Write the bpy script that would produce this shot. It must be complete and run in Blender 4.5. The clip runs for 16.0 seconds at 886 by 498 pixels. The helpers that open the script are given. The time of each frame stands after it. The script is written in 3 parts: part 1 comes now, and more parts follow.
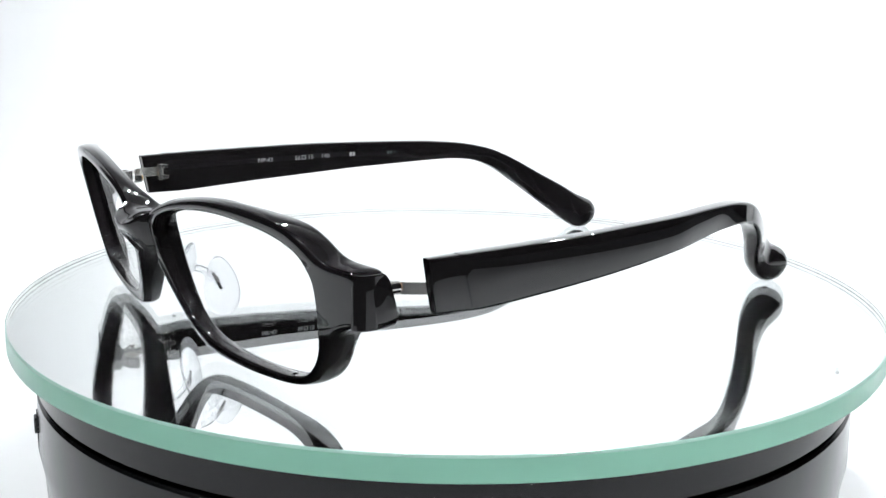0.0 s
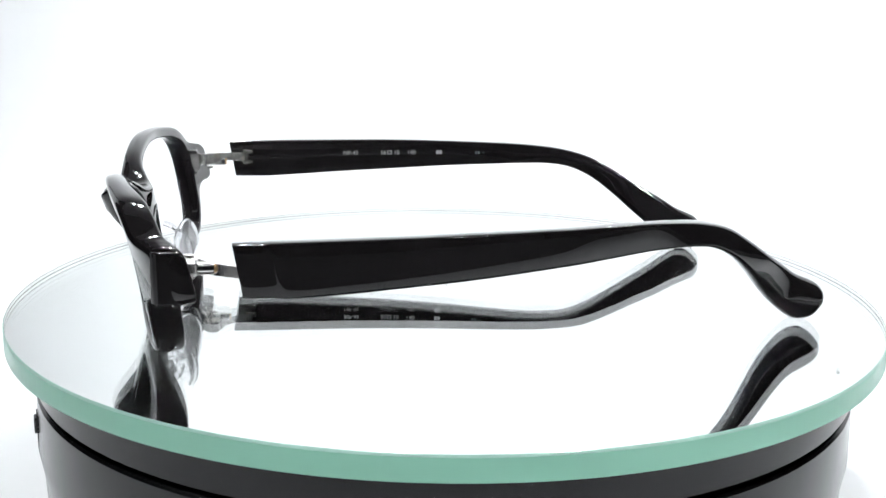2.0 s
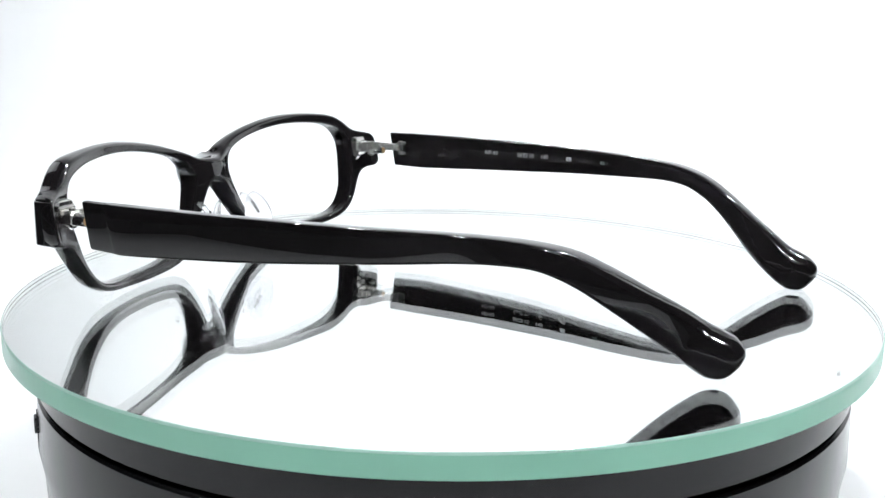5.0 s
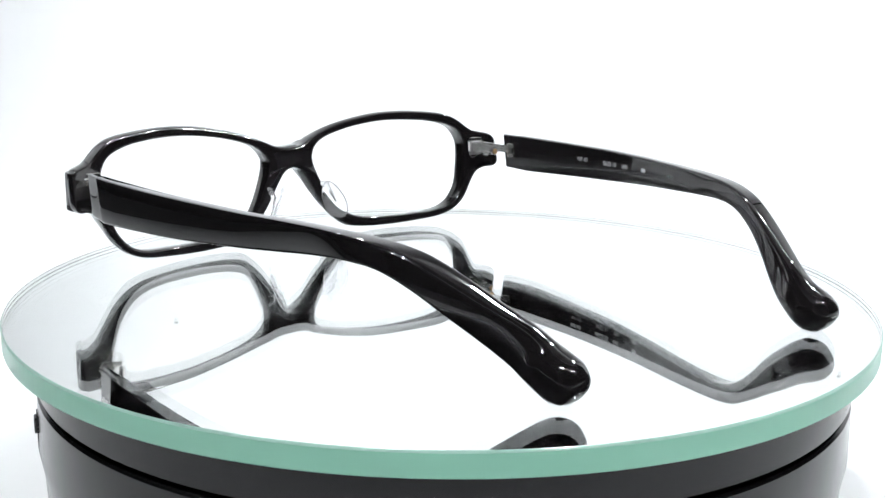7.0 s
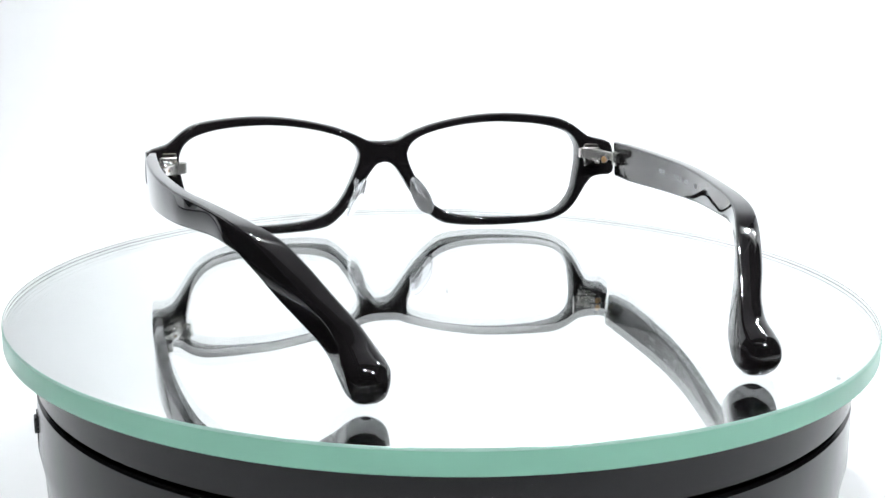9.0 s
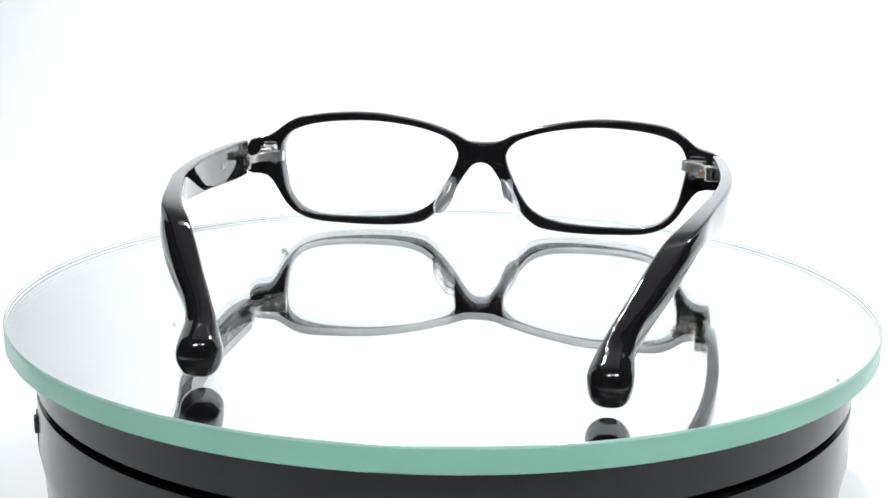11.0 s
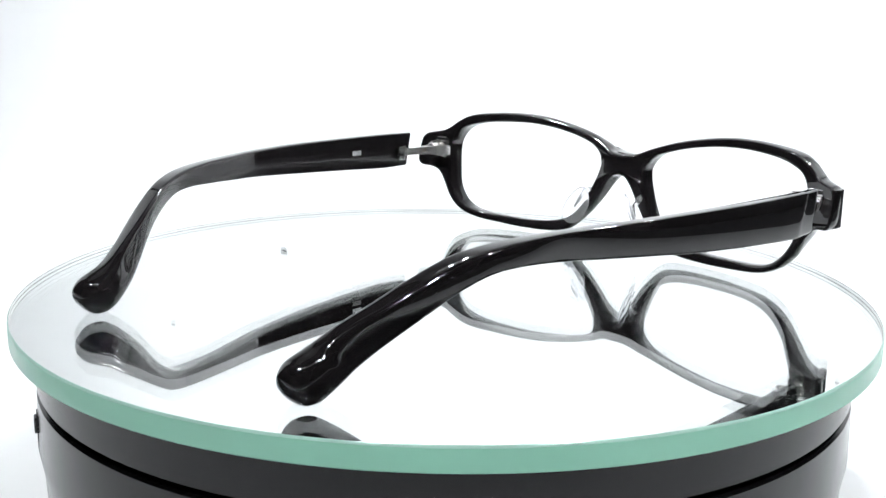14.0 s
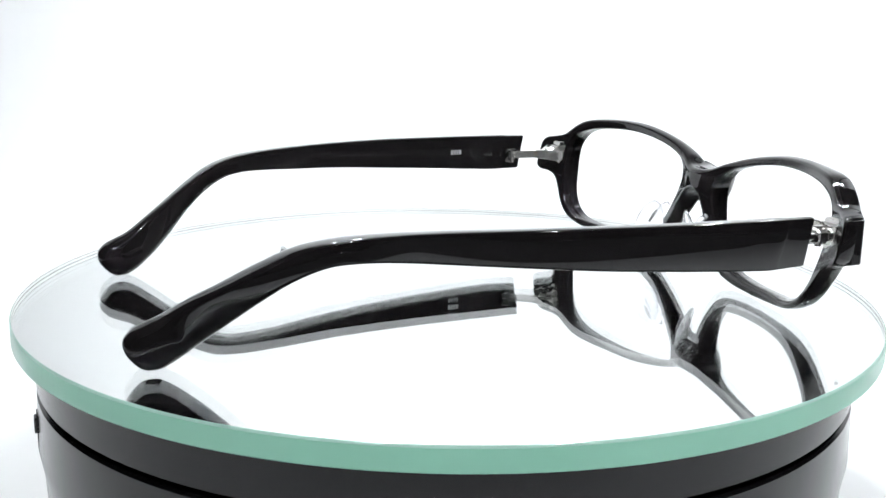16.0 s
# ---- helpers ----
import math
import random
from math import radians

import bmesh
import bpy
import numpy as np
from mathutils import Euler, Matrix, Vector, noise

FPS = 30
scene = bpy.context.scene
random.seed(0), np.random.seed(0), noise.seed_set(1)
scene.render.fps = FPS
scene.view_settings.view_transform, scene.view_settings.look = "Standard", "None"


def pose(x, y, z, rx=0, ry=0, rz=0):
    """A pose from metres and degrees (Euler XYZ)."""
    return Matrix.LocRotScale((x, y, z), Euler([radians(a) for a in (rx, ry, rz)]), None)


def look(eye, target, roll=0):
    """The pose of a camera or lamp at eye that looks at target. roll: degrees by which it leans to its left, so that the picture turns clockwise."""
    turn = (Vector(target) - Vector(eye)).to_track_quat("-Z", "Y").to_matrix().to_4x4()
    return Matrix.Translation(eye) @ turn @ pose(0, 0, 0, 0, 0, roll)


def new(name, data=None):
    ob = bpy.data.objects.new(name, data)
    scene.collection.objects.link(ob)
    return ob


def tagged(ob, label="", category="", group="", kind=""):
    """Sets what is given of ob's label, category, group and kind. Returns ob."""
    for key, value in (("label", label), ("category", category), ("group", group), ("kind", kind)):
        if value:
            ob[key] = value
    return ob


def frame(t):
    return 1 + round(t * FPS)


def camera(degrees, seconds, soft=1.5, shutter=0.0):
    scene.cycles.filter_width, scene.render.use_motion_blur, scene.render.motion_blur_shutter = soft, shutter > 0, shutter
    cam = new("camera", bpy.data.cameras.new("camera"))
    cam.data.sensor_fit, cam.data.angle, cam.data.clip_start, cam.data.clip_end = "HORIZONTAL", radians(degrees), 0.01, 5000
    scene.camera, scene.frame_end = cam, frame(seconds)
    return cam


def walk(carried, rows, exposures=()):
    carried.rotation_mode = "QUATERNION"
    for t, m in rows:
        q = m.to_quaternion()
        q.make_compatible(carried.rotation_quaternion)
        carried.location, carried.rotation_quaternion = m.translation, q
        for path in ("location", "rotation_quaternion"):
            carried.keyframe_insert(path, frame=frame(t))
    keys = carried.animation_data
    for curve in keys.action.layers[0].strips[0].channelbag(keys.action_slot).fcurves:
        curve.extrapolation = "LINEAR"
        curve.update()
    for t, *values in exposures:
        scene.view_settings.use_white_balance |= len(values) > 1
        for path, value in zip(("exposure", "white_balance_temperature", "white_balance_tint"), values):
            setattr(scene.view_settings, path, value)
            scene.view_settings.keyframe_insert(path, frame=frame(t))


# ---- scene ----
# Light tent on a table: a turning glass disc carries a pair of eyeglasses. Disc surface at DISC_Z, turning axis at x = y = 0.
DISC_Z = 0.052
SPIN = -12.045          # degrees per second
EYE = (0.0, -0.280, DISC_Z + 0.0743)
cam = camera(42.58, 16.0, soft=1.5)
view = look(EYE, (EYE[0] - 0.004436, EYE[1] + 0.974480, EYE[2] - 0.224429), 0.93)
walk(cam, [(0, view), (16, view)])

# ---- light ----
world = bpy.data.worlds.new("world")
scene.world = world
world.use_nodes = True
world.node_tree.nodes["Background"].inputs[0].default_value = (0.5, 0.52, 0.56, 1)
world.node_tree.nodes["Background"].inputs[1].default_value = 0.03
scene.view_settings.exposure = 0.0


# ---- materials ----
def material(name, colour, rough=0.5, metal=0.0, grain=0.0, scale=400.0, bump=0.0, coat=0.0, vary=0.0, ior=1.5):
    mat = bpy.data.materials.new(name)
    mat.use_nodes = True
    nt = mat.node_tree
    b = nt.nodes["Principled BSDF"]
    b.inputs["Base Color"].default_value = (*colour, 1)
    b.inputs["Roughness"].default_value = rough
    b.inputs["Metallic"].default_value = metal
    b.inputs["IOR"].default_value = ior
    b.inputs["Coat Weight"].default_value = coat
    b.inputs["Coat Roughness"].default_value = 0.012
    if grain or bump or vary:
        co = nt.nodes.new("ShaderNodeTexCoord")
        fine = nt.nodes.new("ShaderNodeTexNoise")
        fine.inputs["Scale"].default_value, fine.inputs["Detail"].default_value = scale, 4
        wide = nt.nodes.new("ShaderNodeTexNoise")
        wide.inputs["Scale"].default_value, wide.inputs["Detail"].default_value = scale / 14, 2
        nt.links.new(co.outputs["Object"], fine.inputs["Vector"])
        nt.links.new(co.outputs["Object"], wide.inputs["Vector"])
        both = nt.nodes.new("ShaderNodeMath")
        both.operation = "ADD"
        nt.links.new(fine.outputs["Fac"], both.inputs[0])
        nt.links.new(wide.outputs["Fac"], both.inputs[1])
        if vary:
            m = nt.nodes.new("ShaderNodeMapRange")
            m.inputs["From Min"].default_value, m.inputs["From Max"].default_value = 0.6, 1.4
            m.inputs["To Min"].default_value, m.inputs["To Max"].default_value = max(0.0, rough - vary), rough + vary
            nt.links.new(both.outputs[0], m.inputs["Value"])
            nt.links.new(m.outputs[0], b.inputs["Roughness"])
        if grain:
            mix = nt.nodes.new("ShaderNodeMix")
            mix.data_type = "RGBA"
            mix.inputs["A"].default_value = (*[c * (1 - grain) for c in colour], 1)
            mix.inputs["B"].default_value = (*[min(1.0, c * (1 + grain)) for c in colour], 1)
            half = nt.nodes.new("ShaderNodeMath")
            half.operation = "MULTIPLY"
            half.inputs[1].default_value = 0.5
            nt.links.new(both.outputs[0], half.inputs[0])
            nt.links.new(half.outputs[0], mix.inputs["Factor"])
            nt.links.new(mix.outputs["Result"], b.inputs["Base Color"])
        if bump:
            bp = nt.nodes.new("ShaderNodeBump")
            bp.inputs["Strength"].default_value, bp.inputs["Distance"].default_value = bump, 0.0002
            nt.links.new(both.outputs[0], bp.inputs["Height"])
            nt.links.new(bp.outputs["Normal"], b.inputs["Normal"])
    return mat


def glass(name, ior=1.5, colour=(1, 1, 1), rough=0.0, clear=0.0, milk=0.0):
    """Clear glass; clear: the share of the surface whose gloss a coating quenches; milk: the share that scatters white."""
    mat = bpy.data.materials.new(name)
    mat.use_nodes = True
    nt = mat.node_tree
    nt.nodes.remove(nt.nodes["Principled BSDF"])
    out = nt.nodes["Material Output"]
    g = nt.nodes.new("ShaderNodeBsdfGlass")
    g.inputs["Color"].default_value, g.inputs["IOR"].default_value, g.inputs["Roughness"].default_value = (*colour, 1), ior, rough
    last = g
    if clear:
        r = nt.nodes.new("ShaderNodeBsdfRefraction")
        r.inputs["Color"].default_value, r.inputs["IOR"].default_value, r.inputs["Roughness"].default_value = (*colour, 1), ior, rough
        last = nt.nodes.new("ShaderNodeMixShader")
        last.inputs[0].default_value = clear
        nt.links.new(g.outputs[0], last.inputs[1])
        nt.links.new(r.outputs[0], last.inputs[2])
        g = last
    if milk:
        d, clear_part = nt.nodes.new("ShaderNodeBsdfDiffuse"), last
        d.inputs["Color"].default_value = (0.85, 0.85, 0.86, 1)
        last = nt.nodes.new("ShaderNodeMixShader")
        last.inputs[0].default_value = milk
        nt.links.new(clear_part.outputs[0], last.inputs[1])
        nt.links.new(d.outputs[0], last.inputs[2])
    nt.links.new(last.outputs[0], out.inputs["Surface"])
    return mat


def glowing(name, colour, strength):
    mat = bpy.data.materials.new(name)
    mat.use_nodes = True
    b = mat.node_tree.nodes["Principled BSDF"]
    b.inputs["Base Color"].default_value = (*colour, 1)
    b.inputs["Emission Color"].default_value, b.inputs["Emission Strength"].default_value = (*colour, 1), strength
    return mat


M_TABLE = material("white_sheet", (0.74, 0.74, 0.75), 0.7, grain=0.02, scale=200)
M_TABLETOP = material("dark_laminate", (0.035, 0.034, 0.036), 0.55, grain=0.15, scale=60, vary=0.1)
M_ROOM = material("dark_room_paint", (0.035, 0.035, 0.038), 0.9, grain=0.15, scale=20)
M_ACETATE = material("black_acetate", (0.0100, 0.0088, 0.0094), 0.018, vary=0.01, scale=500, ior=1.47, coat=0.45)
M_BASE = material("black_plastic", (0.0045, 0.0045, 0.005), 0.17, grain=0.3, scale=900, bump=0.03, vary=0.05, ior=1.42)
M_GROOVE = material("black_gap", (0.004, 0.004, 0.004), 0.8, grain=0.2, scale=300)
M_CHROME = material("polished_steel", (0.72, 0.70, 0.68), 0.12, 1.0, vary=0.02, scale=2500)
M_BRONZE = material("brushed_nickel", (0.86, 0.84, 0.82), 0.24, 1.0, vary=0.02, scale=2500)
M_BRASS = material("dull_brass", (0.45, 0.27, 0.14), 0.3, 1.0, vary=0.08, scale=2500)
M_INK = material("white_ink", (0.30, 0.30, 0.31), 0.5, grain=0.15, scale=4000)
M_FAINT = material("worn_grey_ink", (0.07, 0.10, 0.10), 0.5, grain=0.3, scale=4000)
M_MIRROR = material("silvered_mirror", (0.985, 0.99, 0.99), 0.0, 1.0)
M_DISC = glass("float_glass", 1.5, (0.992, 1.0, 0.997))
M_LENS = glass("coated_lens_glass", 1.28, clear=0.8)
M_PAD = glass("clear_silicone", 1.13, (0.98, 0.98, 0.99), milk=0.10)
M_LED = glowing("white_diode", (0.955, 1.0, 1.022), 965.0)
M_LINT = material("dark_lint", (0.02, 0.02, 0.02), 0.9, grain=0.3, scale=2000)
M_DUST = material("grey_dust", (0.25, 0.25, 0.25), 0.9, grain=0.3, scale=2000)
M_BAR = material("white_aluminium", (0.7, 0.7, 0.7), 0.4, 0.0, grain=0.03, scale=200)


def edge_glass():
    """Ground rim of the float glass: green, milky and let through by light."""
    mat = bpy.data.materials.new("green_glass_edge")
    mat.use_nodes = True
    nt = mat.node_tree
    b = nt.nodes["Principled BSDF"]
    b.inputs["Base Color"].default_value = (0.40, 0.82, 0.635, 1)
    b.inputs["Roughness"].default_value = 0.18
    t = nt.nodes.new("ShaderNodeBsdfTranslucent")
    t.inputs["Color"].default_value = (0.34, 0.76, 0.60, 1)
    noise_tex = nt.nodes.new("ShaderNodeTexNoise")
    noise_tex.inputs["Scale"].default_value = 60
    co = nt.nodes.new("ShaderNodeTexCoord")
    nt.links.new(co.outputs["Object"], noise_tex.inputs["Vector"])
    mr = nt.nodes.new("ShaderNodeMapRange")
    mr.inputs["To Min"].default_value, mr.inputs["To Max"].default_value = 0.10, 0.16
    nt.links.new(noise_tex.outputs["Fac"], mr.inputs["Value"])
    mix = nt.nodes.new("ShaderNodeMixShader")
    nt.links.new(mr.outputs[0], mix.inputs[0])
    nt.links.new(b.outputs[0], mix.inputs[1])
    nt.links.new(t.outputs[0], mix.inputs[2])
    nt.links.new(mix.outputs[0], nt.nodes["Material Output"].inputs["Surface"])
    return mat


M_EDGE = edge_glass()
# pale liner inside the rim, painted in place of light through clear glass
M_LINER = material("pale_rim_liner", (0.50, 0.52, 0.515), 0.5, grain=0.03, scale=300)
# near-black bands that paint the rim's two refracted edge lines
M_EDGE_LINE = material("dark_edge_line", (0.012, 0.014, 0.0135), 0.6, grain=0.08, scale=300)
M_BEVEL = material("green_glass_bevel", (0.46, 0.72, 0.62), 0.15, grain=0.08, scale=300)


# ---- mesh helpers ----
def mesh_of(name, bm, mats, smooth=True):
    me = bpy.data.meshes.new(name)
    bm.normal_update()
    bm.to_mesh(me)
    bm.free()
    for m in mats if isinstance(mats, (list, tuple)) else [mats]:
        me.materials.append(m)
    if smooth:
        me.shade_smooth()
        me.set_sharp_from_angle(angle=radians(38))
    return me


def part(name, bm, mat, parent, label="", smooth=True):
    ob = new(name, mesh_of(name, bm, mat, smooth))
    ob.parent = parent
    if label:
        ob["label"] = label
    return ob


def thing(name, bm, mat, label, category, kind="", smooth=True, group=""):
    return tagged(new(name, mesh_of(name, bm, mat, smooth)), label, category, group, kind)


def bevel(ob, width, segments=3, angle=30):
    m = ob.modifiers.new("bevel", "BEVEL")
    m.width, m.segments, m.limit_method, m.angle_limit, m.harden_normals = width, segments, "ANGLE", radians(angle), True
    return ob


def box(bm, x0, x1, y0, y1, z0, z1):
    v = [bm.verts.new((x, y, z)) for x in (x0, x1) for y in (y0, y1) for z in (z0, z1)]
    for f in ((0, 1, 3, 2), (4, 6, 7, 5), (0, 4, 5, 1), (2, 3, 7, 6), (0, 2, 6, 4), (1, 5, 7, 3)):
        bm.faces.new([v[i] for i in f])
    return v


def turned(profile, n=192, close=False, indices=None):
    """A body turned about z from (radius, height) pairs, top to bottom; indices: the material of each band."""
    bm = bmesh.new()
    rings = []
    for r, z in profile:
        if r < 1e-9:
            rings.append([bm.verts.new((0, 0, z))])
        else:
            rings.append([bm.verts.new((r * math.cos(2 * math.pi * i / n), r * math.sin(2 * math.pi * i / n), z)) for i in range(n)])
    for k, (a, b) in enumerate(zip(rings, rings[1:])):
        for i in range(n):
            j = (i + 1) % n
            if len(a) == 1:
                f = bm.faces.new((a[0], b[i], b[j]))
            elif len(b) == 1:
                f = bm.faces.new((a[i], b[0], a[j]))
            else:
                f = bm.faces.new((a[i], b[i], b[j], a[j]))
            f.material_index = indices[k] if indices else 0
    return bm


def spline(points, steps=6, closed=False):
    """Catmull-Rom curve through control points of any dimension."""
    p = [np.array(v, float) for v in points]
    n = len(p)
    out = []
    for i in range(n if closed else n - 1):
        a, b, c, d = (p[(i + k) % n] if closed else p[min(max(i + k, 0), n - 1)] for k in (-1, 0, 1, 2))
        for s in range(steps):
            t = s / steps
            out.append(0.5 * (2 * b + (c - a) * t + (2 * a - 5 * b + 4 * c - d) * t * t + (3 * b - a - 3 * c + d) * t ** 3))
    if not closed:
        out.append(p[-1])
    return out


def loft(rings, cap=True):
    """A skin over rings of equally many points."""
    bm = bmesh.new()
    vs = [[bm.verts.new(tuple(q)) for q in r] for r in rings]
    n = len(vs[0])
    for a, b in zip(vs, vs[1:]):
        for i in range(n):
            bm.faces.new((a[i], a[(i + 1) % n], b[(i + 1) % n], b[i]))
    if cap:
        bm.faces.new(list(reversed(vs[0])))
        bm.faces.new(vs[-1])
    bmesh.ops.recalc_face_normals(bm, faces=bm.faces)
    return bm


MM = 0.001


# ---- studio and light tent ----
def room():
    for name, b in (("wall_north", (-1.6, 1.6, 1.5, 1.6, -0.75, 1.75)), ("wall_south", (-1.6, 1.6, -1.6, -1.5, -0.75, 1.75)),
                    ("wall_east", (1.5, 1.6, -1.5, 1.5, -0.75, 1.75)), ("wall_west", (-1.6, -1.5, -1.5, 1.5, -0.75, 1.75)),
                    ("ceiling", (-1.6, 1.6, -1.6, 1.6, 1.75, 1.85)), ("floor", (-1.6, 1.6, -1.6, 1.6, -0.85, -0.75))):
        bm = bmesh.new()
        box(bm, *b)
        thing(name, bm, M_ROOM, "dark matt painted studio " + name.split("_")[0], name.split("_")[0], "structure", False)


def table():
    bm = bmesh.new()
    box(bm, -0.62, 0.62, -0.62, 0.62, -0.036, -0.006)
    top = thing("table", bm, M_TABLETOP, "dark laminate studio table under the light tent", "table", smooth=False)
    for sx in (-0.56, 0.56):
        for sy in (-0.56, 0.56):
            bm = bmesh.new()
            box(bm, sx - 0.025, sx + 0.025, sy - 0.025, sy + 0.025, -0.75, -0.036)
            part("leg", bm, M_TABLETOP, top, smooth=False)


def backdrop():
    """White sheet that runs over the table and sweeps up into the tent's back wall; an unseen roof is added to fill
    light.
    """
    line = [(-0.26, -0.004), (-0.15, -0.004), (0.20, -0.004)]
    for i in range(13):
        a = math.pi / 2 * i / 12
        line.append((0.22 + 0.26 * math.sin(a), 0.256 - 0.26 * math.cos(a)))
    for i in range(7):
        a = math.pi / 2 * i / 6
        line.append((0.38 + 0.10 * math.cos(a), 0.70 + 0.10 * math.sin(a)))
    # roof added out of view, for upward faces to mirror and as fill
    line.append((0.0, 0.80))
    bm = bmesh.new()
    rows = []
    for y, z in line:
        rows.append([bm.verts.new((x, y, z)) for x in (-0.40, -0.2, 0.2, 0.42)])
    for a, b in zip(rows, rows[1:]):
        for i in range(3):
            bm.faces.new((a[i], a[i + 1], b[i + 1], b[i]))
    ob = thing("backdrop", bm, M_TABLE, "seamless white paper sweep behind the turntable", "backdrop", "structure")
    s = ob.modifiers.new("thickness", "SOLIDIFY")
    s.thickness = 0.0015
    # unseen white panels, added to bounce light onto the sweep and disc
    for name, x0, x1, top in (("bounce_panel_left", -0.425, -0.42, 0.52), ("bounce_panel_right", 0.44, 0.445, 0.70)):
        bm = bmesh.new()
        box(bm, x0, x1, 0.22, 0.48, -0.004, top)
        thing(name, bm, M_TABLE, "white panel beside the sweep, added out of view to bounce light", "panel", "structure", False)


def led_bar(lamps, y, z):
    """Bar hung across the tent; lamps: x and radius of each round diode."""
    x0, x1 = lamps[0][0], lamps[-1][0]
    bm = bmesh.new()
    box(bm, x0 - 0.04, x1 + 0.04, y - 0.028, y + 0.028, z, z + 0.012)
    bar = thing("led_bar", bm, M_BAR, "white bar with round bright diodes", "lamp", smooth=False, group="tent lamps")
    for x, r in lamps:
        bm = bmesh.new()
        bmesh.ops.create_cone(bm, cap_ends=True, segments=24, radius1=r, radius2=r, depth=0.004, matrix=Matrix.Translation((x, y, z - 0.002)))
        part("diode", bm, M_LED, bar, smooth=False)
    for x in (x0, x1):
        bm = bmesh.new()
        bmesh.ops.create_cone(bm, cap_ends=True, segments=10, radius1=0.003, radius2=0.003, depth=1.75 - z - 0.012, matrix=Matrix.Translation((x, y, (1.75 + z + 0.012) / 2)))
        part("hanger_rod", bm, M_BAR, bar)


SPECKS = [(-0.1089, 64.93, 0.0021, True), (-0.0011, 71.78, 0.0013, False), (-0.1889, 78.11, 0.0013, False), (0.2739, 85.91, 0.0013, False)]


def specks():
    """Bits of dark lint on the sweep; a is the angle up the curve, in degrees."""
    rng = random.Random(4)
    for x, a, size, dark in SPECKS:
        up = radians(a)
        bm = bmesh.new()
        bmesh.ops.create_icosphere(bm, subdivisions=2, radius=1.0)
        for v in bm.verts:
            k = 1.0 + 0.35 * (rng.random() - 0.5)
            v.co = (v.co.x * size * k * 1.25, v.co.y * size * 0.9 * k, v.co.z * 0.0003)
        m = Matrix.Translation((x, 0.22 + 0.2592 * math.sin(up), 0.256 - 0.2592 * math.cos(up))) @ Matrix.Rotation(up, 4, "X") @ Matrix.Rotation(0.7 * rng.random(), 4, "Z")
        bmesh.ops.transform(bm, matrix=m, verts=bm.verts)
        thing("lint_speck", bm, M_LINT if dark else M_DUST, "tiny dark lint speck stuck on white paper" if dark else "tiny grey dust speck stuck on white paper", "speck", group="specks on the paper sweep")


# ---- turntable ----
def turntable():
    z = DISC_Z
    foot = tagged(new("turntable"), "round black plastic display turntable under a glass plate", "turntable")
    foot.location.x = -0.0005
    r = 0.0993
    prof = [(0.090, z - 0.0168), (r - 0.0006, z - 0.0168), (r, z - 0.0174), (r + 0.0004, z - 0.030), (r - 0.0006, z - 0.036)]
    for i in range(1, 9):
        a = math.pi / 2 * i / 8
        prof.append((r - 0.0126 + 0.012 * math.cos(a), z - 0.038 - 0.0135 * math.sin(a)))
    prof.append((0.0, z - 0.0519))
    part("body", turned(prof), M_BASE, foot)
    part("gap_ring", turned([(0.094, z - 0.0152), (0.0965, z - 0.0154), (0.0965, z - 0.0172), (0.094, z - 0.0174)]), M_GROOVE, foot)
    part("platter", turned([(0.0, z - 0.0056), (r - 0.0010, z - 0.0056), (r, z - 0.0066), (r, z - 0.0152), (r - 0.0006, z - 0.0157), (0.090, z - 0.0157)]), M_BASE, foot)
    turn = Matrix.Rotation(radians(21.5), 4, "Z")
    bm = bmesh.new()
    box(bm, -r - 0.0010, -r + 0.0004, -0.0016, 0.0016, z - 0.0262, z - 0.0225)
    bmesh.ops.transform(bm, matrix=turn, verts=bm.verts)
    bevel(part("switch", bm, M_BASE, foot, smooth=False), 0.0003)
    bm = bmesh.new()
    box(bm, -r - 0.0004, -r + 0.0004, -0.0020, 0.0020, z - 0.0306, z - 0.0215)
    bmesh.ops.transform(bm, matrix=turn, verts=bm.verts)
    part("switch_slot", bm, M_GROOVE, foot, smooth=False)
    return foot


def glass_disc():
    """Polished disc, 5 mm thick, ground rim; its origin is its upper middle."""
    r, h = 0.10516, 0.0050
    ob = tagged(new("glass_disc"), "clear round glass plate with green polished rim", "glass plate")
    inner = r - 0.0003
    bm = turned([(0, 0), (inner, 0)], 256)
    low = turned([(inner, -h), (0, -h)], 256)
    lower = bpy.data.meshes.new("silvering")
    low.to_mesh(lower)
    low.free()
    bm.from_mesh(lower)
    for f in bm.faces:
        f.material_index = 1 if f.calc_center_median().z < -h / 2 else 0
    plate = part("plate", bm, [M_DISC, M_MIRROR], ob, "clear glass slab, silvered underneath", False)
    plate.visible_shadow = False
    # inner wall: pale liner and dark bands paint how clear glass carries light
    part("rim", turned([(r, -0.0005), (r, -h + 0.00015), (r - 0.00015, -h - 0.0001), (inner, -h - 0.0001), (inner, -h + 0.0008), (inner, -0.0011), (inner, -0.0001)], 256, indices=[0, 0, 0, 2, 1, 2]), [M_EDGE, M_LINER, M_EDGE_LINE], ob, "green ground glass rim", False)
    part("bevel", turned([(inner, 0), (r - 0.0002, -0.0001), (r, -0.0005)], 256), M_BEVEL, ob, "pale green bevelled edge", False)
    return ob


# ---- eyeglasses: x to the wearer's right, y forwards, z up, millimetres ----
def lens_seat(x, z):
    """How far forward the rear face of the rims lies."""
    a = abs(x)
    bow = 2.1e-3 if x < 0 else 1.8e-3      # bent a little out of true: the left rim lies further back
    return 7.9 - bow * x * x + 0.22 * (z - 20.0) - 0.28 * max(0.0, a - 64.0)


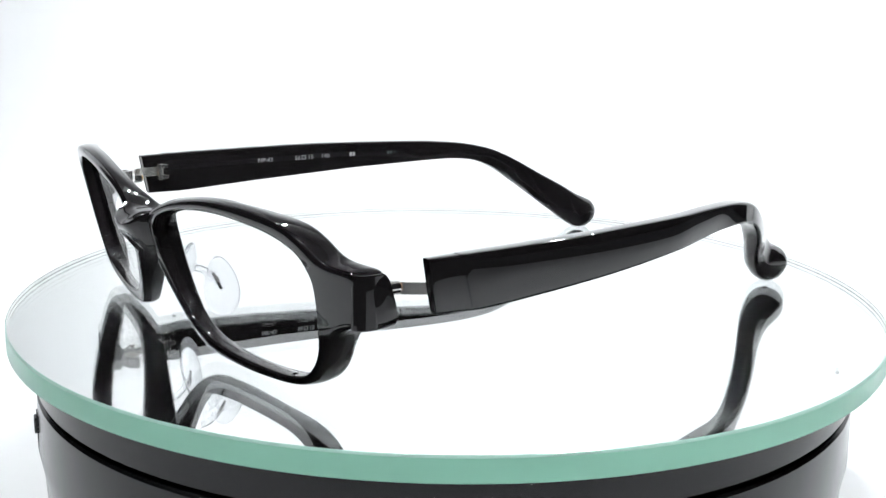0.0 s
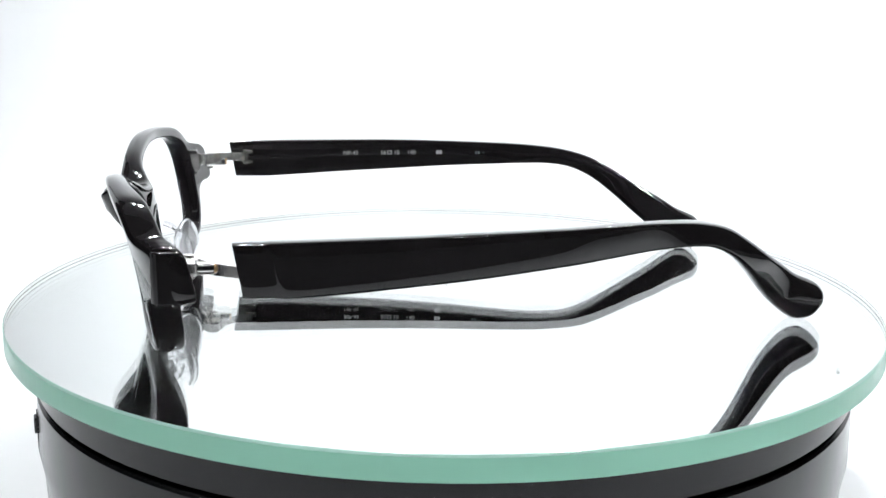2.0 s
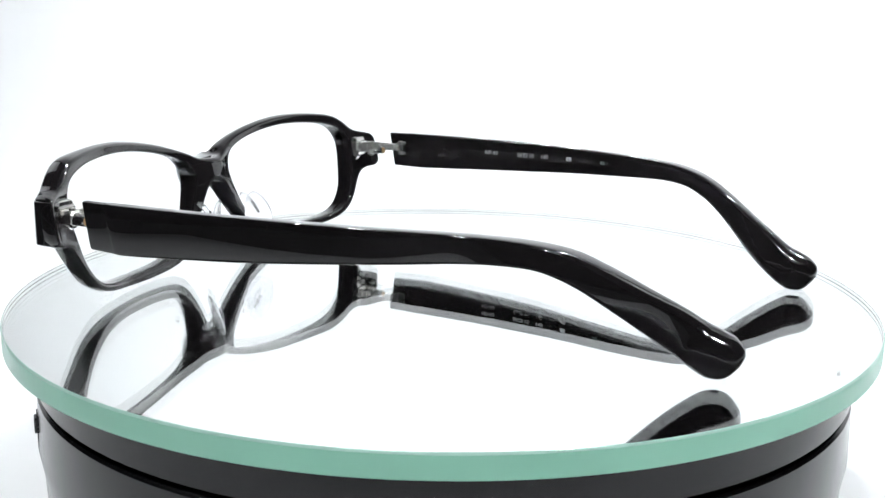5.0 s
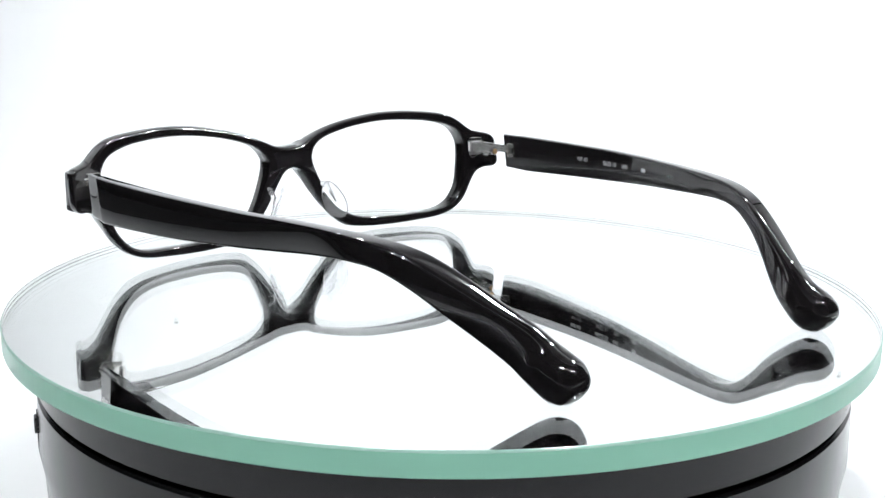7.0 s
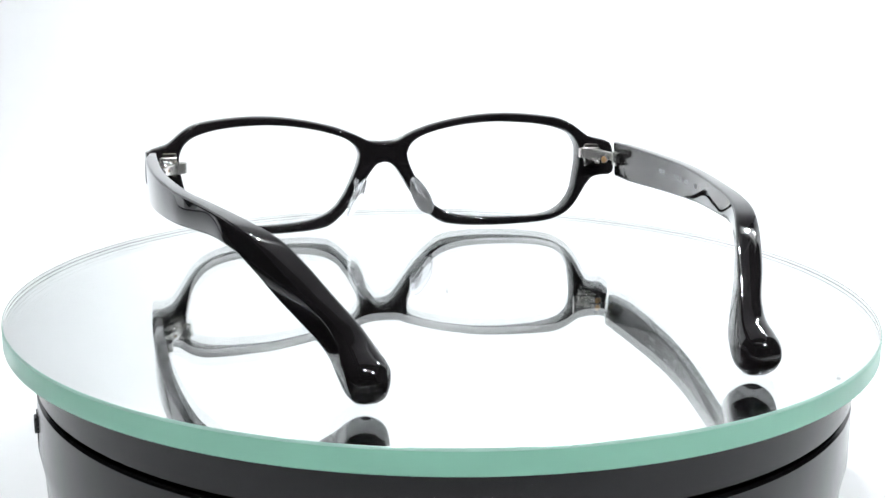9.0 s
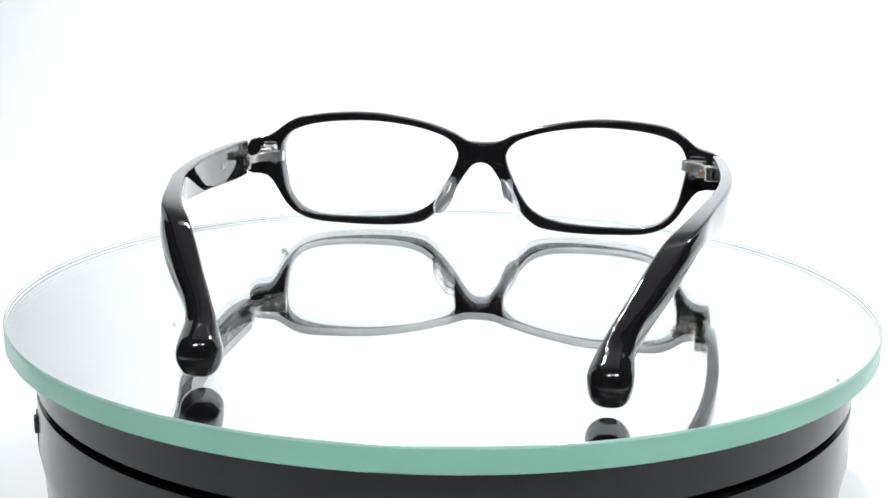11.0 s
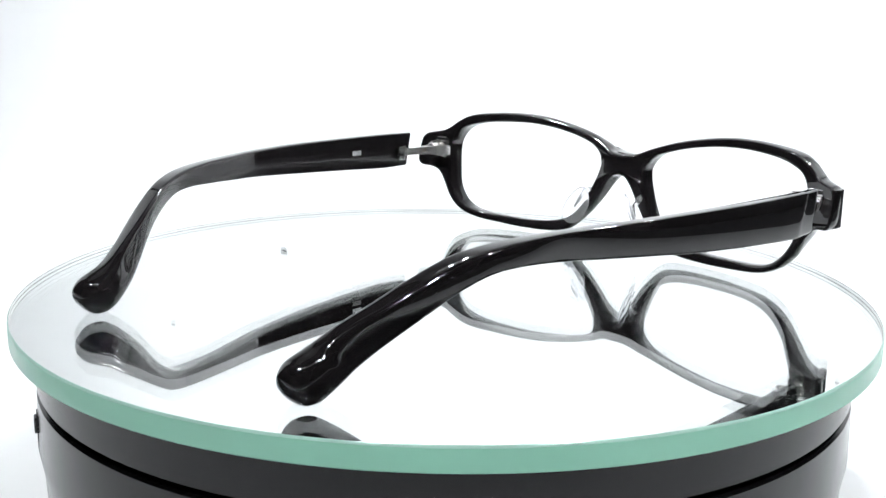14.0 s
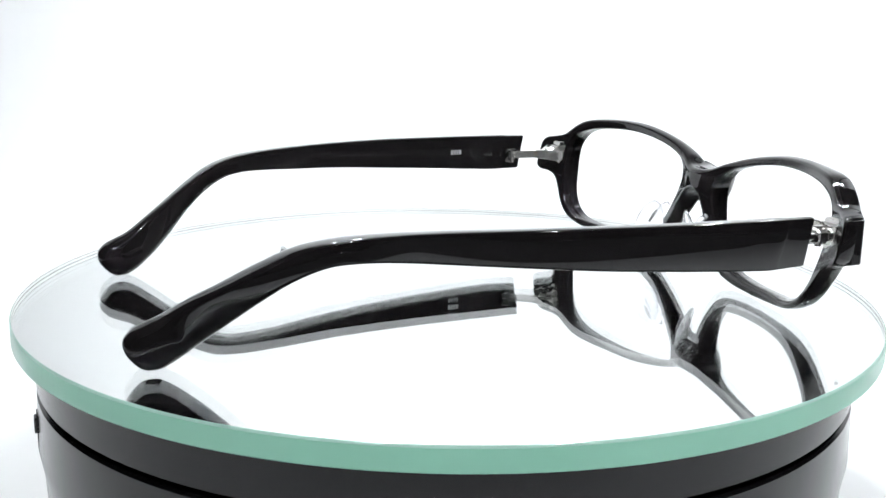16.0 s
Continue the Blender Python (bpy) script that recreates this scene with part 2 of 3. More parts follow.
def outward(x):
    """0 over the lenses' inner halves, 1 at the ends, where the front grows thicker."""
    u = min(max((abs(x) - 40) / 22, 0.0), 1.0)
    return u * u * (3 - 2 * u)


def back_of_front(x, z):
    """The same with the bridge, which is thicker to the rear."""
    return lens_seat(x, z) - 3.2 * math.exp(-(x / 9) ** 2) - 1.6 * outward(x)


def front_depth(x):
    """Thickness of the front from its rear face to its front face."""
    return 4.3 + 4.2 * math.exp(-(x / 9) ** 2) + 1.9 * outward(x)


OPENING = [(62.6, 22.5), (62.3, 26.5), (59.5, 30.2), (53, 32.4), (44, 33.3), (35, 33.4), (26, 32.5), (18, 30.9), (11, 28.5), (7.6, 25.3), (7.4, 21.8),
           (9.6, 16.5), (12.5, 11.3), (15.8, 7.3), (21, 4.6), (29, 3.4), (40, 3.2), (50, 3.8), (56, 6.0), (60, 10.8), (61.7, 17)]
OUTLINE = [(0, 27.8), (4.5, 28.1), (9, 30.2), (16, 32.5), (24, 34.3), (33, 35.6), (42, 35.9), (51, 35.4), (57, 34.5), (61, 32.6), (65, 29.5), (68, 28.3),
           (70.2, 27.8), (71.5, 26.6), (71.9, 24.5), (72, 20), (71.6, 18.3), (70.2, 17.3), (67.8, 17.0), (65.4, 15.8), (63, 12.4), (60, 7.8), (56, 4.3), (50, 2.2), (40, 1.2), (30, 1.0),
           (22, 1.5), (17, 2.9), (12, 7.4), (8, 12.8), (5, 17.6), (2.5, 20.6), (0, 21.4)]


def flat_loop(points):
    return [tuple(p) for p in points]


def front_frame(parent):
    """Both rims, bridge and end pieces in one: spans between the openings and the outline, right half mirrored to the left."""
    cx, cz = 35.0, 18.5
    half = [tuple(p) for p in spline(OUTLINE, 6)]
    cut = [(0.0, 23.4 + 2.1 * k / 3) for k in range(4)]
    outer = half + cut
    hole = spline(OPENING, 8, True)
    ang = np.array([math.atan2(z - cz, x - cx) for x, z in hole])
    rad = np.array([math.hypot(z - cz, x - cx) for x, z in hole])
    order = np.argsort(ang)
    ang, rad = ang[order], rad[order]
    # where each point of the outline meets the opening: half by direction, half by length along the edge
    hole = [(cx + r * math.cos(a), cz + r * math.sin(a)) for a, r in zip(ang, rad)]
    run = np.cumsum([0.0] + [math.dist(p, q) for p, q in zip(hole, hole[1:] + hole[:1])])
    whole = run[-1]
    wide = np.append(ang, ang[0] + 2 * math.pi)
    far = np.cumsum([0.0] + [math.dist(p, q) for p, q in zip(outer, outer[1:] + outer[:1])])
    way = np.unwrap([math.atan2(z - cz, x - cx) for x, z in outer])
    meet = []
    for a, d in zip(way, far):
        turns = math.floor((a - ang[0]) / (2 * math.pi))
        by_way = float(np.interp(a - turns * 2 * math.pi, wide, run)) + turns * whole
        if not meet:
            start = by_way
        by_run = start - d / far[-1] * whole
        k = 0.55 * by_way + 0.45 * by_run
        meet.append(float(np.interp(k % whole, run, wide)))
    def inward(loop, closed):
        """Unit normals of a clockwise loop, to its right."""
        out = []
        n = len(loop)
        for i in range(n):
            a = loop[(i - 1) % n] if closed or i else (-loop[1][0], loop[1][1])
            b = loop[(i + 1) % n] if closed or i < n - 1 else (-loop[-2][0], loop[-2][1])
            tx, tz = b[0] - a[0], b[1] - a[1]
            k = math.hypot(tx, tz)
            out.append((tz / k, -tx / k))
        return out

    m = len(half)
    rims = []
    for a in meet:
        r = float(np.interp(a, ang, rad, period=2 * math.pi))
        rims.append((cx + r * math.cos(a), cz + r * math.sin(a)))
    n_out = inward(half, False)
    n_in = [(-x, -z) for x, z in inward(rims, True)]
    r_out, r_in, r_rear, steps = 1.2, 0.65, 0.9, 5

    def at(x, z, d, side):
        """A point at the share d of the depth, from the rear face (0) to the front face (1)."""
        lean = max(0.0, abs(x) - 66) / 6
        shelf = 1.8 * math.exp(-(x / 6.5) ** 2) * min(max((z - 23) / 4, 0.0), 1.0)     # the bridge falls off to the front
        return (x - 0.5 * lean * d, back_of_front(side * x, z) + d * front_depth(x), z - (0.2 + shelf) * d)

    def corner(p, nrm, r, front, side):
        """Rounded edge from the flat face to the wall."""
        pts = []
        for k in range(steps + 1):
            f = math.pi / 2 * k / steps
            x, z = p[0] + nrm[0] * r * (1 - math.sin(f)), p[1] + nrm[1] * r * (1 - math.sin(f))
            d = r * (1 - math.cos(f)) / front_depth(x)
            pts.append(at(x, z, 1 - d if front else d, side))
        return pts

    bm = bmesh.new()
    made = {}

    def vert(side, q):
        x, y, z = q
        if abs(x) < 1e-6:
            key = (round(y, 4), round(z, 4))
            if key not in made:
                made[key] = bm.verts.new((0, y * MM, z * MM))
            return made[key]
        return bm.verts.new((side * x * MM, y * MM, z * MM))

    for side in (1, -1):
        walls, lips = [], []
        for i, p in enumerate(outer):
            inner = corner(rims[i], n_in[i], r_rear * 0.8, False, side) + list(reversed(corner(rims[i], n_in[i], r_in, True, side)))
            lips.append([vert(side, q) for q in inner])
            if i < m:
                saddle = 0.6 * math.exp(-(p[0] / 6) ** 2)
                rear, fore = corner(p, n_out[i], r_rear + saddle, False, side), list(reversed(corner(p, n_out[i], r_out + saddle, True, side)))
                crown = []
                for k in (0.2, 0.4, 0.6, 0.8):
                    q = [u + (v - u) * k for u, v in zip(rear[-1], fore[0])]
                    rise = 0.9 * k * (1 - k) * min(p[0] / 8, 1.0)
                    crown.append((q[0] - n_out[i][0] * rise, q[1], q[2] - n_out[i][1] * rise))
                edge = rear + crown + fore
            else:
                edge = [at(p[0], p[1], 0.0, side), at(p[0], p[1], 1.0, side)]
            walls.append([vert(side, q) for q in edge])
        n = len(outer)
        for i in range(n):
            k = (i + 1) % n
            a, b = lips[i], lips[k]
            for c in range(len(a) - 1):
                bm.faces.new((a[c], a[c + 1], b[c + 1], b[c]))
            p, q = walls[i], walls[k]
            bm.faces.new((a[0], b[0], q[0], p[0]))
            bm.faces.new((a[-1], b[-1], q[-1], p[-1]))
            if len(p) > 2 and len(q) > 2:
                for c in range(len(p) - 1):
                    bm.faces.new((p[c], p[c + 1], q[c + 1], q[c]))
    bmesh.ops.recalc_face_normals(bm, faces=bm.faces)
    return part("front_frame", bm, M_ACETATE, parent, "glossy black acetate front")


def bridge(parent):
    """Beak of the bridge: its top falls off to the front, its front face is flat."""
    rings = []
    for i in range(15):
        x = -7.0 + i
        a = abs(x) / 7.0
        top = float(np.interp(abs(x), [0, 4.5, 7], [27.5, 27.8, 28.6])) - 0.25
        low = float(np.interp(abs(x), [0, 2.5, 5, 7], [21.6, 20.8, 17.9, 15.2])) + 0.15
        out = 4.5 * (1 - a ** 4.0) + 0.15
        edge = top - 0.4 - 1.7 * (1 - a ** 2)
        def at(z, d):
            return (x * MM, (lens_seat(x, z) + 4.3 + d) * MM, z * MM)
        rings.append([at(top, -3.5), at(top, -0.6), at(top - 0.15, 0.1 + 0.1 * out), at(edge + 0.45, 0.86 * out), at(edge + 0.1, 0.96 * out), at(edge - 0.5, out), at(low + 0.45 * (edge - low), 0.93 * out), at(low + 0.22 * (edge - low), 0.66 * out), at(low + 0.3, 0.22 * out), at(low, -0.2), at(low, -3.5)])
    return part("bridge", loft(rings), M_ACETATE, parent)


def lens(parent, side):
    loop = flat_loop(spline(OPENING, 3, True))
    cx, cz = 35.0, 18.5
    bm = bmesh.new()
    faces = []
    for dy in (0.7, 1.9):
        mid = bm.verts.new((side * cx * MM, (lens_seat(side * cx, cz) + dy) * MM, (cz - dy * 0.22) * MM))
        rings = []
        for k in (0.25, 0.5, 0.75, 1.012):
            ring = []
            for x, z in loop:
                px, pz = cx + (x - cx) * k, cz + (z - cz) * k
                ring.append(bm.verts.new((side * px * MM, (lens_seat(side * px, pz) + dy) * MM, (pz - dy * 0.22) * MM)))
            rings.append(ring)
        n = len(loop)
        for i in range(n):
            bm.faces.new((mid, rings[0][i], rings[0][(i + 1) % n]))
            for a, b in zip(rings, rings[1:]):
                bm.faces.new((a[i], b[i], b[(i + 1) % n], a[(i + 1) % n]))
        faces.append(rings[-1])
    n = len(loop)
    for i in range(n):
        bm.faces.new((faces[0][i], faces[1][i], faces[1][(i + 1) % n], faces[0][(i + 1) % n]))
    bmesh.ops.recalc_face_normals(bm, faces=bm.faces)
    ob = part("lens", bm, M_LENS, parent, "clear curved lens")
    ob.visible_shadow = False


def nose_pad(parent, side):
    """Clear drop-shaped pad on a clear stalk behind the nose side of the rim."""
    bm = bmesh.new()
    bmesh.ops.create_uvsphere(bm, u_segments=28, v_segments=14, radius=1.0)
    for v in bm.verts:
        x, y, z = v.co
        w = 1.0 - 0.22 * z
        v.co = (x * 0.95, y * 3.7 * w, z * 6.4)
    m = Matrix.Translation((side * 10.0, -0.6, 11.8)) @ Euler((radians(-14), 0, 0)).to_matrix().to_4x4() \
        @ Euler((0, radians(-side * 28), radians(side * 32))).to_matrix().to_4x4()
    bmesh.ops.transform(bm, matrix=Matrix.Scale(MM, 4) @ m, verts=bm.verts)
    pad = part("nose_pad", bm, M_PAD, parent, "clear soft nose pad")
    pad.visible_shadow = False
    path = spline([(side * 9.2, 4.6, 16.2), (side * 9.6, 3.0, 15.6), (side * 9.8, 1.4, 14.2), (side * 10.2, 0.2, 12.8)], 4)
    stalk = part("pad_arm", tube(path, 0.75, 8), M_PAD, pad)
    stalk.visible_shadow = False
    bm = tube([(side * 9.4, 0.9, 14.6), (side * 10.2, 0.2, 12.9), (side * 11.0, -0.3, 11.2)], 0.35, 8)
    part("pad_core", bm, M_CHROME, pad)


def tube(path, radius, n=10):
    rings = []
    pts = [Vector(p) for p in path]
    for i, p in enumerate(pts):
        d = (pts[min(i + 1, len(pts) - 1)] - pts[max(i - 1, 0)]).normalized()
        a = d.orthogonal().normalized()
        b = d.cross(a)
        if i and (a.dot(last_a) < 0):
            a, b = -a, -b
        a = (last_a - d * last_a.dot(d)).normalized() if i else a
        b = d.cross(a)
        last_a = a
        rings.append([(p + (a * math.cos(2 * math.pi * k / n) + b * math.sin(2 * math.pi * k / n)) * radius) * MM for k in range(n)])
    return loft(rings)


OPENING = [(35 + (x - 35) * 0.985, 18.5 + (z - 18.5) * 0.975) for x, z in OPENING]
OUTLINE = [(x, z - 0.3 if z > 29 else z) for x, z in OUTLINE]

# temple: upper y, z; lower y, z; outer face x; thickness
TEMPLE = [(-11.0, 28.5, -12.9, 18.2, 70.9, 2.1), (-11.5, 28.5, -13.4, 18.1, 71.05, 2.25), (-17.0, 28.6, -19.8, 18.0, 71.6, 2.75), (-17.5, 28.7, -20.3, 18.0, 71.8, 2.95), (-20.4, 28.7, -22.4, 18.0, 71.9, 3.1), (-30, 28.8, -30, 18.4, 71.9, 3.3), (-45, 28.9, -45, 19.3, 71.3, 3.3),
          (-60, 29.0, -60, 20.2, 69.9, 3.3), (-75, 28.9, -75, 21.3, 67.4, 3.4), (-90, 28.7, -89, 22.2, 64.1, 3.7), (-101, 28.3, -98.5, 22.8, 61.7, 4.1),
          (-110, 27.4, -106, 22.9, 59.2, 4.5), (-117.5, 25.5, -112.5, 22.0, 56.2, 4.8), (-124.5, 21.9, -118.8, 19.0, 53.2, 5.0), (-131.3, 17.8, -124.5, 14.6, 50.2, 5.0),
          (-137.5, 14.2, -130.0, 9.6, 47.1, 5.0), (-142, 11.4, -134.2, 6.0, 46.0, 6.2), (-145.2, 10.0, -137.4, 3.5, 46.3, 7.8), (-147.6, 8.9, -140.0, 1.7, 46.4, 8.6),
          (-148.9, 7.8, -142.2, 0.5, 46.2, 8.2), (-149.6, 6.8, -143.9, 0.2, 45.8, 7.4), (-149.8, 5.8, -145.3, 0.3, 45.3, 6.4), (-149.7, 4.8, -146.5, 0.8, 44.6, 5.0), (-149.3, 3.8, -147.5, 1.6, 43.7, 3.2)]


def temple_section(row, twist, steps=5):
    """Rounded rectangle, rounder towards the tip."""
    yt, zt, yb, zb, xo, th = row
    mid = np.array([xo - th / 2, (yt + yb) / 2, (zt + zb) / 2])
    up = np.array([0, (yt - yb) / 2, (zt - zb) / 2])
    h = np.linalg.norm(up)
    up = up / h
    back = min(max((-100.0 - mid[1]) / 40.0, 0.0), 1.0)
    knob = min(max((mid[1] + 147.0) / 25.0, 0.0), 1.0)
    knob = 1.0 - knob * knob * (3 - 2 * knob)
    drop = min(max((-95.0 - mid[1]) / 26.0, 0.0), 1.0)
    drop = drop * drop * (3 - 2 * drop) * (1 - knob)
    lean = twist * drop     # the lower edge of the drop stands out
    r = min(0.42 * th, 0.6) * (1 - back) + min((0.38 + 0.09 * knob) * th, 0.8 * h) * back
    out = []
    for k in range(4):
        sx, sz = ((1, 1), (-1, 1), (-1, -1), (1, -1))[k]
        for i in range(steps + 1):
            a = math.pi / 2 * (k + i / steps)
            dx, dz = sx * (th / 2 - r) + r * math.cos(a), sz * (h - r) + r * math.sin(a)
            dx += (0.8 + 2.6 * twist * (dx / th + 0.5) ** 2) * drop - lean * dz
            out.append(mid + np.array([dx, 0, 0]) + up * dz)
    return out


def temple_faces(y):
    """Outer x and thickness of a temple at the distance y behind the front."""
    ys = [-(r[0] + r[2]) / 2 for r in TEMPLE]
    return float(np.interp(-y, ys, [r[4] for r in TEMPLE])), float(np.interp(-y, ys, [r[5] for r in TEMPLE]))


def splay(side, y):
    """The left arm closes in a little more than the right one."""
    s = min(max((-80.0 - y) / 65.0, 0.0), 1.0)
    return -5.8 * s if side < 0 else 0.0


def set_back(side, y):
    """The left arm begins a little further back and ends a little sooner."""
    if side > 0:
        return 0.0
    return -2.2 * min(max((y + 60) / 42.0, 0.0), 1.0) + 1.6 * min(max((-110 - y) / 30.0, 0.0), 1.0)


def temple(parent, side):
    rings = []
    for row in spline(TEMPLE, 5):
        rings.append([(side * (q[0] + splay(side, q[1])) * MM, (q[1] + set_back(side, q[1])) * MM, q[2] * MM) for q in temple_section(row, 0.40 if side > 0 else 0.55)])
    ob = part("temple", loft(rings), M_ACETATE, parent, "glossy black acetate temple arm")
    return ob


def hinge(parent, side):
    def place(bm):
        for v in bm.verts:
            v.co = (side * v.co.x * MM, v.co.y * MM, v.co.z * MM)
        bmesh.ops.recalc_face_normals(bm, faces=bm.faces)
        return bm
    seat, set_off = (1.6, 0.4) if side > 0 else (0.2, 1.5)
    rings = []      # plate with a chamfered upper and lower end
    for z, y, x0, x1 in ((19.6, -0.6, 63.6, 67.4), (19.8, -1.2, 63.2, 67.8), (20.9, -1.5, 63.0, 68.0), (21.2, -2.1, 63.0, 68.0), (25.4, -2.1, 63.0, 68.0), (25.7, -1.5, 63.0, 68.0), (26.7, -1.2, 63.2, 67.8), (26.9, -0.6, 63.6, 67.4)):
        rings.append([(x0, seat, z), (x1, seat, z), (x1, y - set_off, z), (x0, y - set_off, z)])
    plate = bevel(part("hinge_plate", place(loft(rings)), M_CHROME, parent, "polished metal hinge plate", False), 0.0003, 2, 20)
    rings = []      # knuckle: a block that swells round the pin
    for y, h, w in ((-1.8, 1.5, 1.5), (-2.6, 1.5, 1.5), (-3.0, 1.2, 1.3), (-3.8, 1.3, 1.4), (-4.3, 1.75, 1.8), (-6.4, 1.75, 1.8), (-6.9, 1.3, 1.4)):
        rings.append([(66.0 + w * a, y, 23.3 + h * b) for a, b in ((-1, -0.5), (-0.5, -1), (0.5, -1), (1, -0.5), (1, 0.5), (0.5, 1), (-0.5, 1), (-1, 0.5))])
    bevel(part("hinge_knuckle", place(loft(rings)), M_BRONZE, plate, smooth=False), 0.0002, 2)
    bm = bmesh.new()
    bmesh.ops.create_cone(bm, cap_ends=True, segments=24, radius1=1.25, radius2=1.25, depth=3.6, matrix=Matrix.Translation((66.4, -8.0, 23.0)) @ Matrix.Rotation(math.pi / 2, 4, "X"))
    bevel(part("hinge_barrel", place(bm), M_CHROME, plate), 0.0003)
    bm = bmesh.new()
    bmesh.ops.create_cone(bm, cap_ends=True, segments=20, radius1=1.0, radius2=0.8, depth=0.4, matrix=Matrix.Translation((66.4, -9.95, 23.0)) @ Matrix.Rotation(math.pi / 2, 4, "X"))
    part("barrel_cap", place(bm), M_BRASS, plate, "small brass end cap")
    bm = bmesh.new()
    bmesh.ops.create_cone(bm, cap_ends=True, segments=20, radius1=0.8, radius2=0.8, depth=4.6, matrix=Matrix.Translation((66.0, -5.4, 23.3)))
    bevel(part("hinge_pin", place(bm), M_CHROME, plate), 0.0002, 2)
    back = set_back(side, -17)
    sink = 0.5 if side > 0 else 2.1       # the left spring sits lower
    rings = []
    way = spline([(68.2, -16.6 + back, 24.6), (68.5, -13.5 + back, 24.6), (67.6, -10.8 + back, 24.7), (66.0, -8.6 + back / 2, 24.9), (63.6, -7.0, 25.0), (61.6, -6.2, 25.0), (60.6, -4.6, 25.0), (61.4, -3.0, 24.9), (63.6, -2.4, 24.8)], 5)
    for i, (x, y, z) in enumerate(way):
        z -= sink
        a, b = way[max(i - 1, 0)], way[min(i + 1, len(way) - 1)]
        t = Vector((b[0] - a[0], b[1] - a[1], 0)).normalized() * 0.45
        u = i / (len(way) - 1)
        h = 1.2 + 0.35 * min(max((u - 0.35) * 5, 0.0), 1.0)
        rings.append([(x - t.y, y + t.x, z - h), (x + t.y, y - t.x, z - h), (x + t.y, y - t.x, z + h), (x - t.y, y + t.x, z + h)])
    arm = bevel(part("hinge_arm", place(loft(rings)), M_BRONZE, parent, "curved flat metal hinge spring", False), 0.0002, 2)
    for z0, z1 in ((22.6, 23.7), (25.5, 26.6)):     # the fork in the temple's end and its roller
        bm = bmesh.new()
        box(bm, 66.7, 69.0, -17.8 + back, -14.9 + back, z0 - sink, z1 - sink)
        bevel(part("hinge_fork", place(bm), M_CHROME, arm, smooth=False), 0.0003, 2)
    bm = bmesh.new()
    bmesh.ops.create_cone(bm, cap_ends=True, segments=20, radius1=1.0, radius2=1.0, depth=4.4, matrix=Matrix.Translation((67.6, -15.6 + back, 24.6 - sink)))
    bevel(part("hinge_roller", place(bm), M_CHROME, arm), 0.0003, 2)


def end_lug(parent, side):
    """Raised block on the outer end of the front."""
    def face(x, d):
        return back_of_front(side * x, 22.5) + d * front_depth(x)
    plan = [(69.4, face(69.4, 0.3)), (71.3, face(71.3, 0.3)), (71.75, face(71.3, 0.6)), (71.6, face(71.6, 1) - 0.1), (71.0, face(71.0, 1) + 0.45), (70.0, face(70.0, 1) + 0.55), (69.4, face(69.4, 1) + 0.1)]
    rings = [[(side * x * MM, y * MM, z * MM) for x, y in plan] for z in (17.5, 22.5, 27.3)]
    ob = part("end_lug", loft(rings), M_ACETATE, parent, smooth=True)
    bevel(ob, 0.0005, 3, 15)


def on_inner_face(side, y, z):
    """A pose on the inner face of a temple, lettering upright and read from inside."""
    xo, th = temple_faces(y)
    x0, t0 = temple_faces(y - 2)
    slope = ((x0 - t0) - (xo - th)) / 2
    along = Vector((side * slope, -1, 0)).normalized() if side > 0 else Vector((-side * -slope, 1, 0)).normalized()
    if side < 0:
        along = Vector((slope, 1, 0)).normalized()
    up = Vector((0, 0, 1))
    m = Matrix((along, up, along.cross(up))).transposed().to_4x4()
    m.translation = Vector((side * (xo - th - 0.035) * MM, y * MM, z * MM))
    return m


def lettering(parent, text, side, y, z, height):
    cu = bpy.data.curves.new("lettering", "FONT")
    cu.body, cu.size, cu.extrude = text, height * MM * 1.42, 0.00001
    cu.materials.append(M_INK)
    ob = new("lettering", cu)
    ob.parent = parent
    ob.matrix_local = on_inner_face(side, y, z)
    return ob


def bar_marks(parent, side, y, z, marks, mat):
    """Printed bars: x, y, width, height in millimetres from the place given."""
    bm = bmesh.new()
    for x, h0, w, h in marks:
        box(bm, x * MM, (x + w) * MM, h0 * MM, (h0 + h) * MM, -0.00001, 0.00001)
    ob = part("printed_bars", bm, mat, parent, smooth=False)
    ob.matrix_local = on_inner_face(side, y, z)


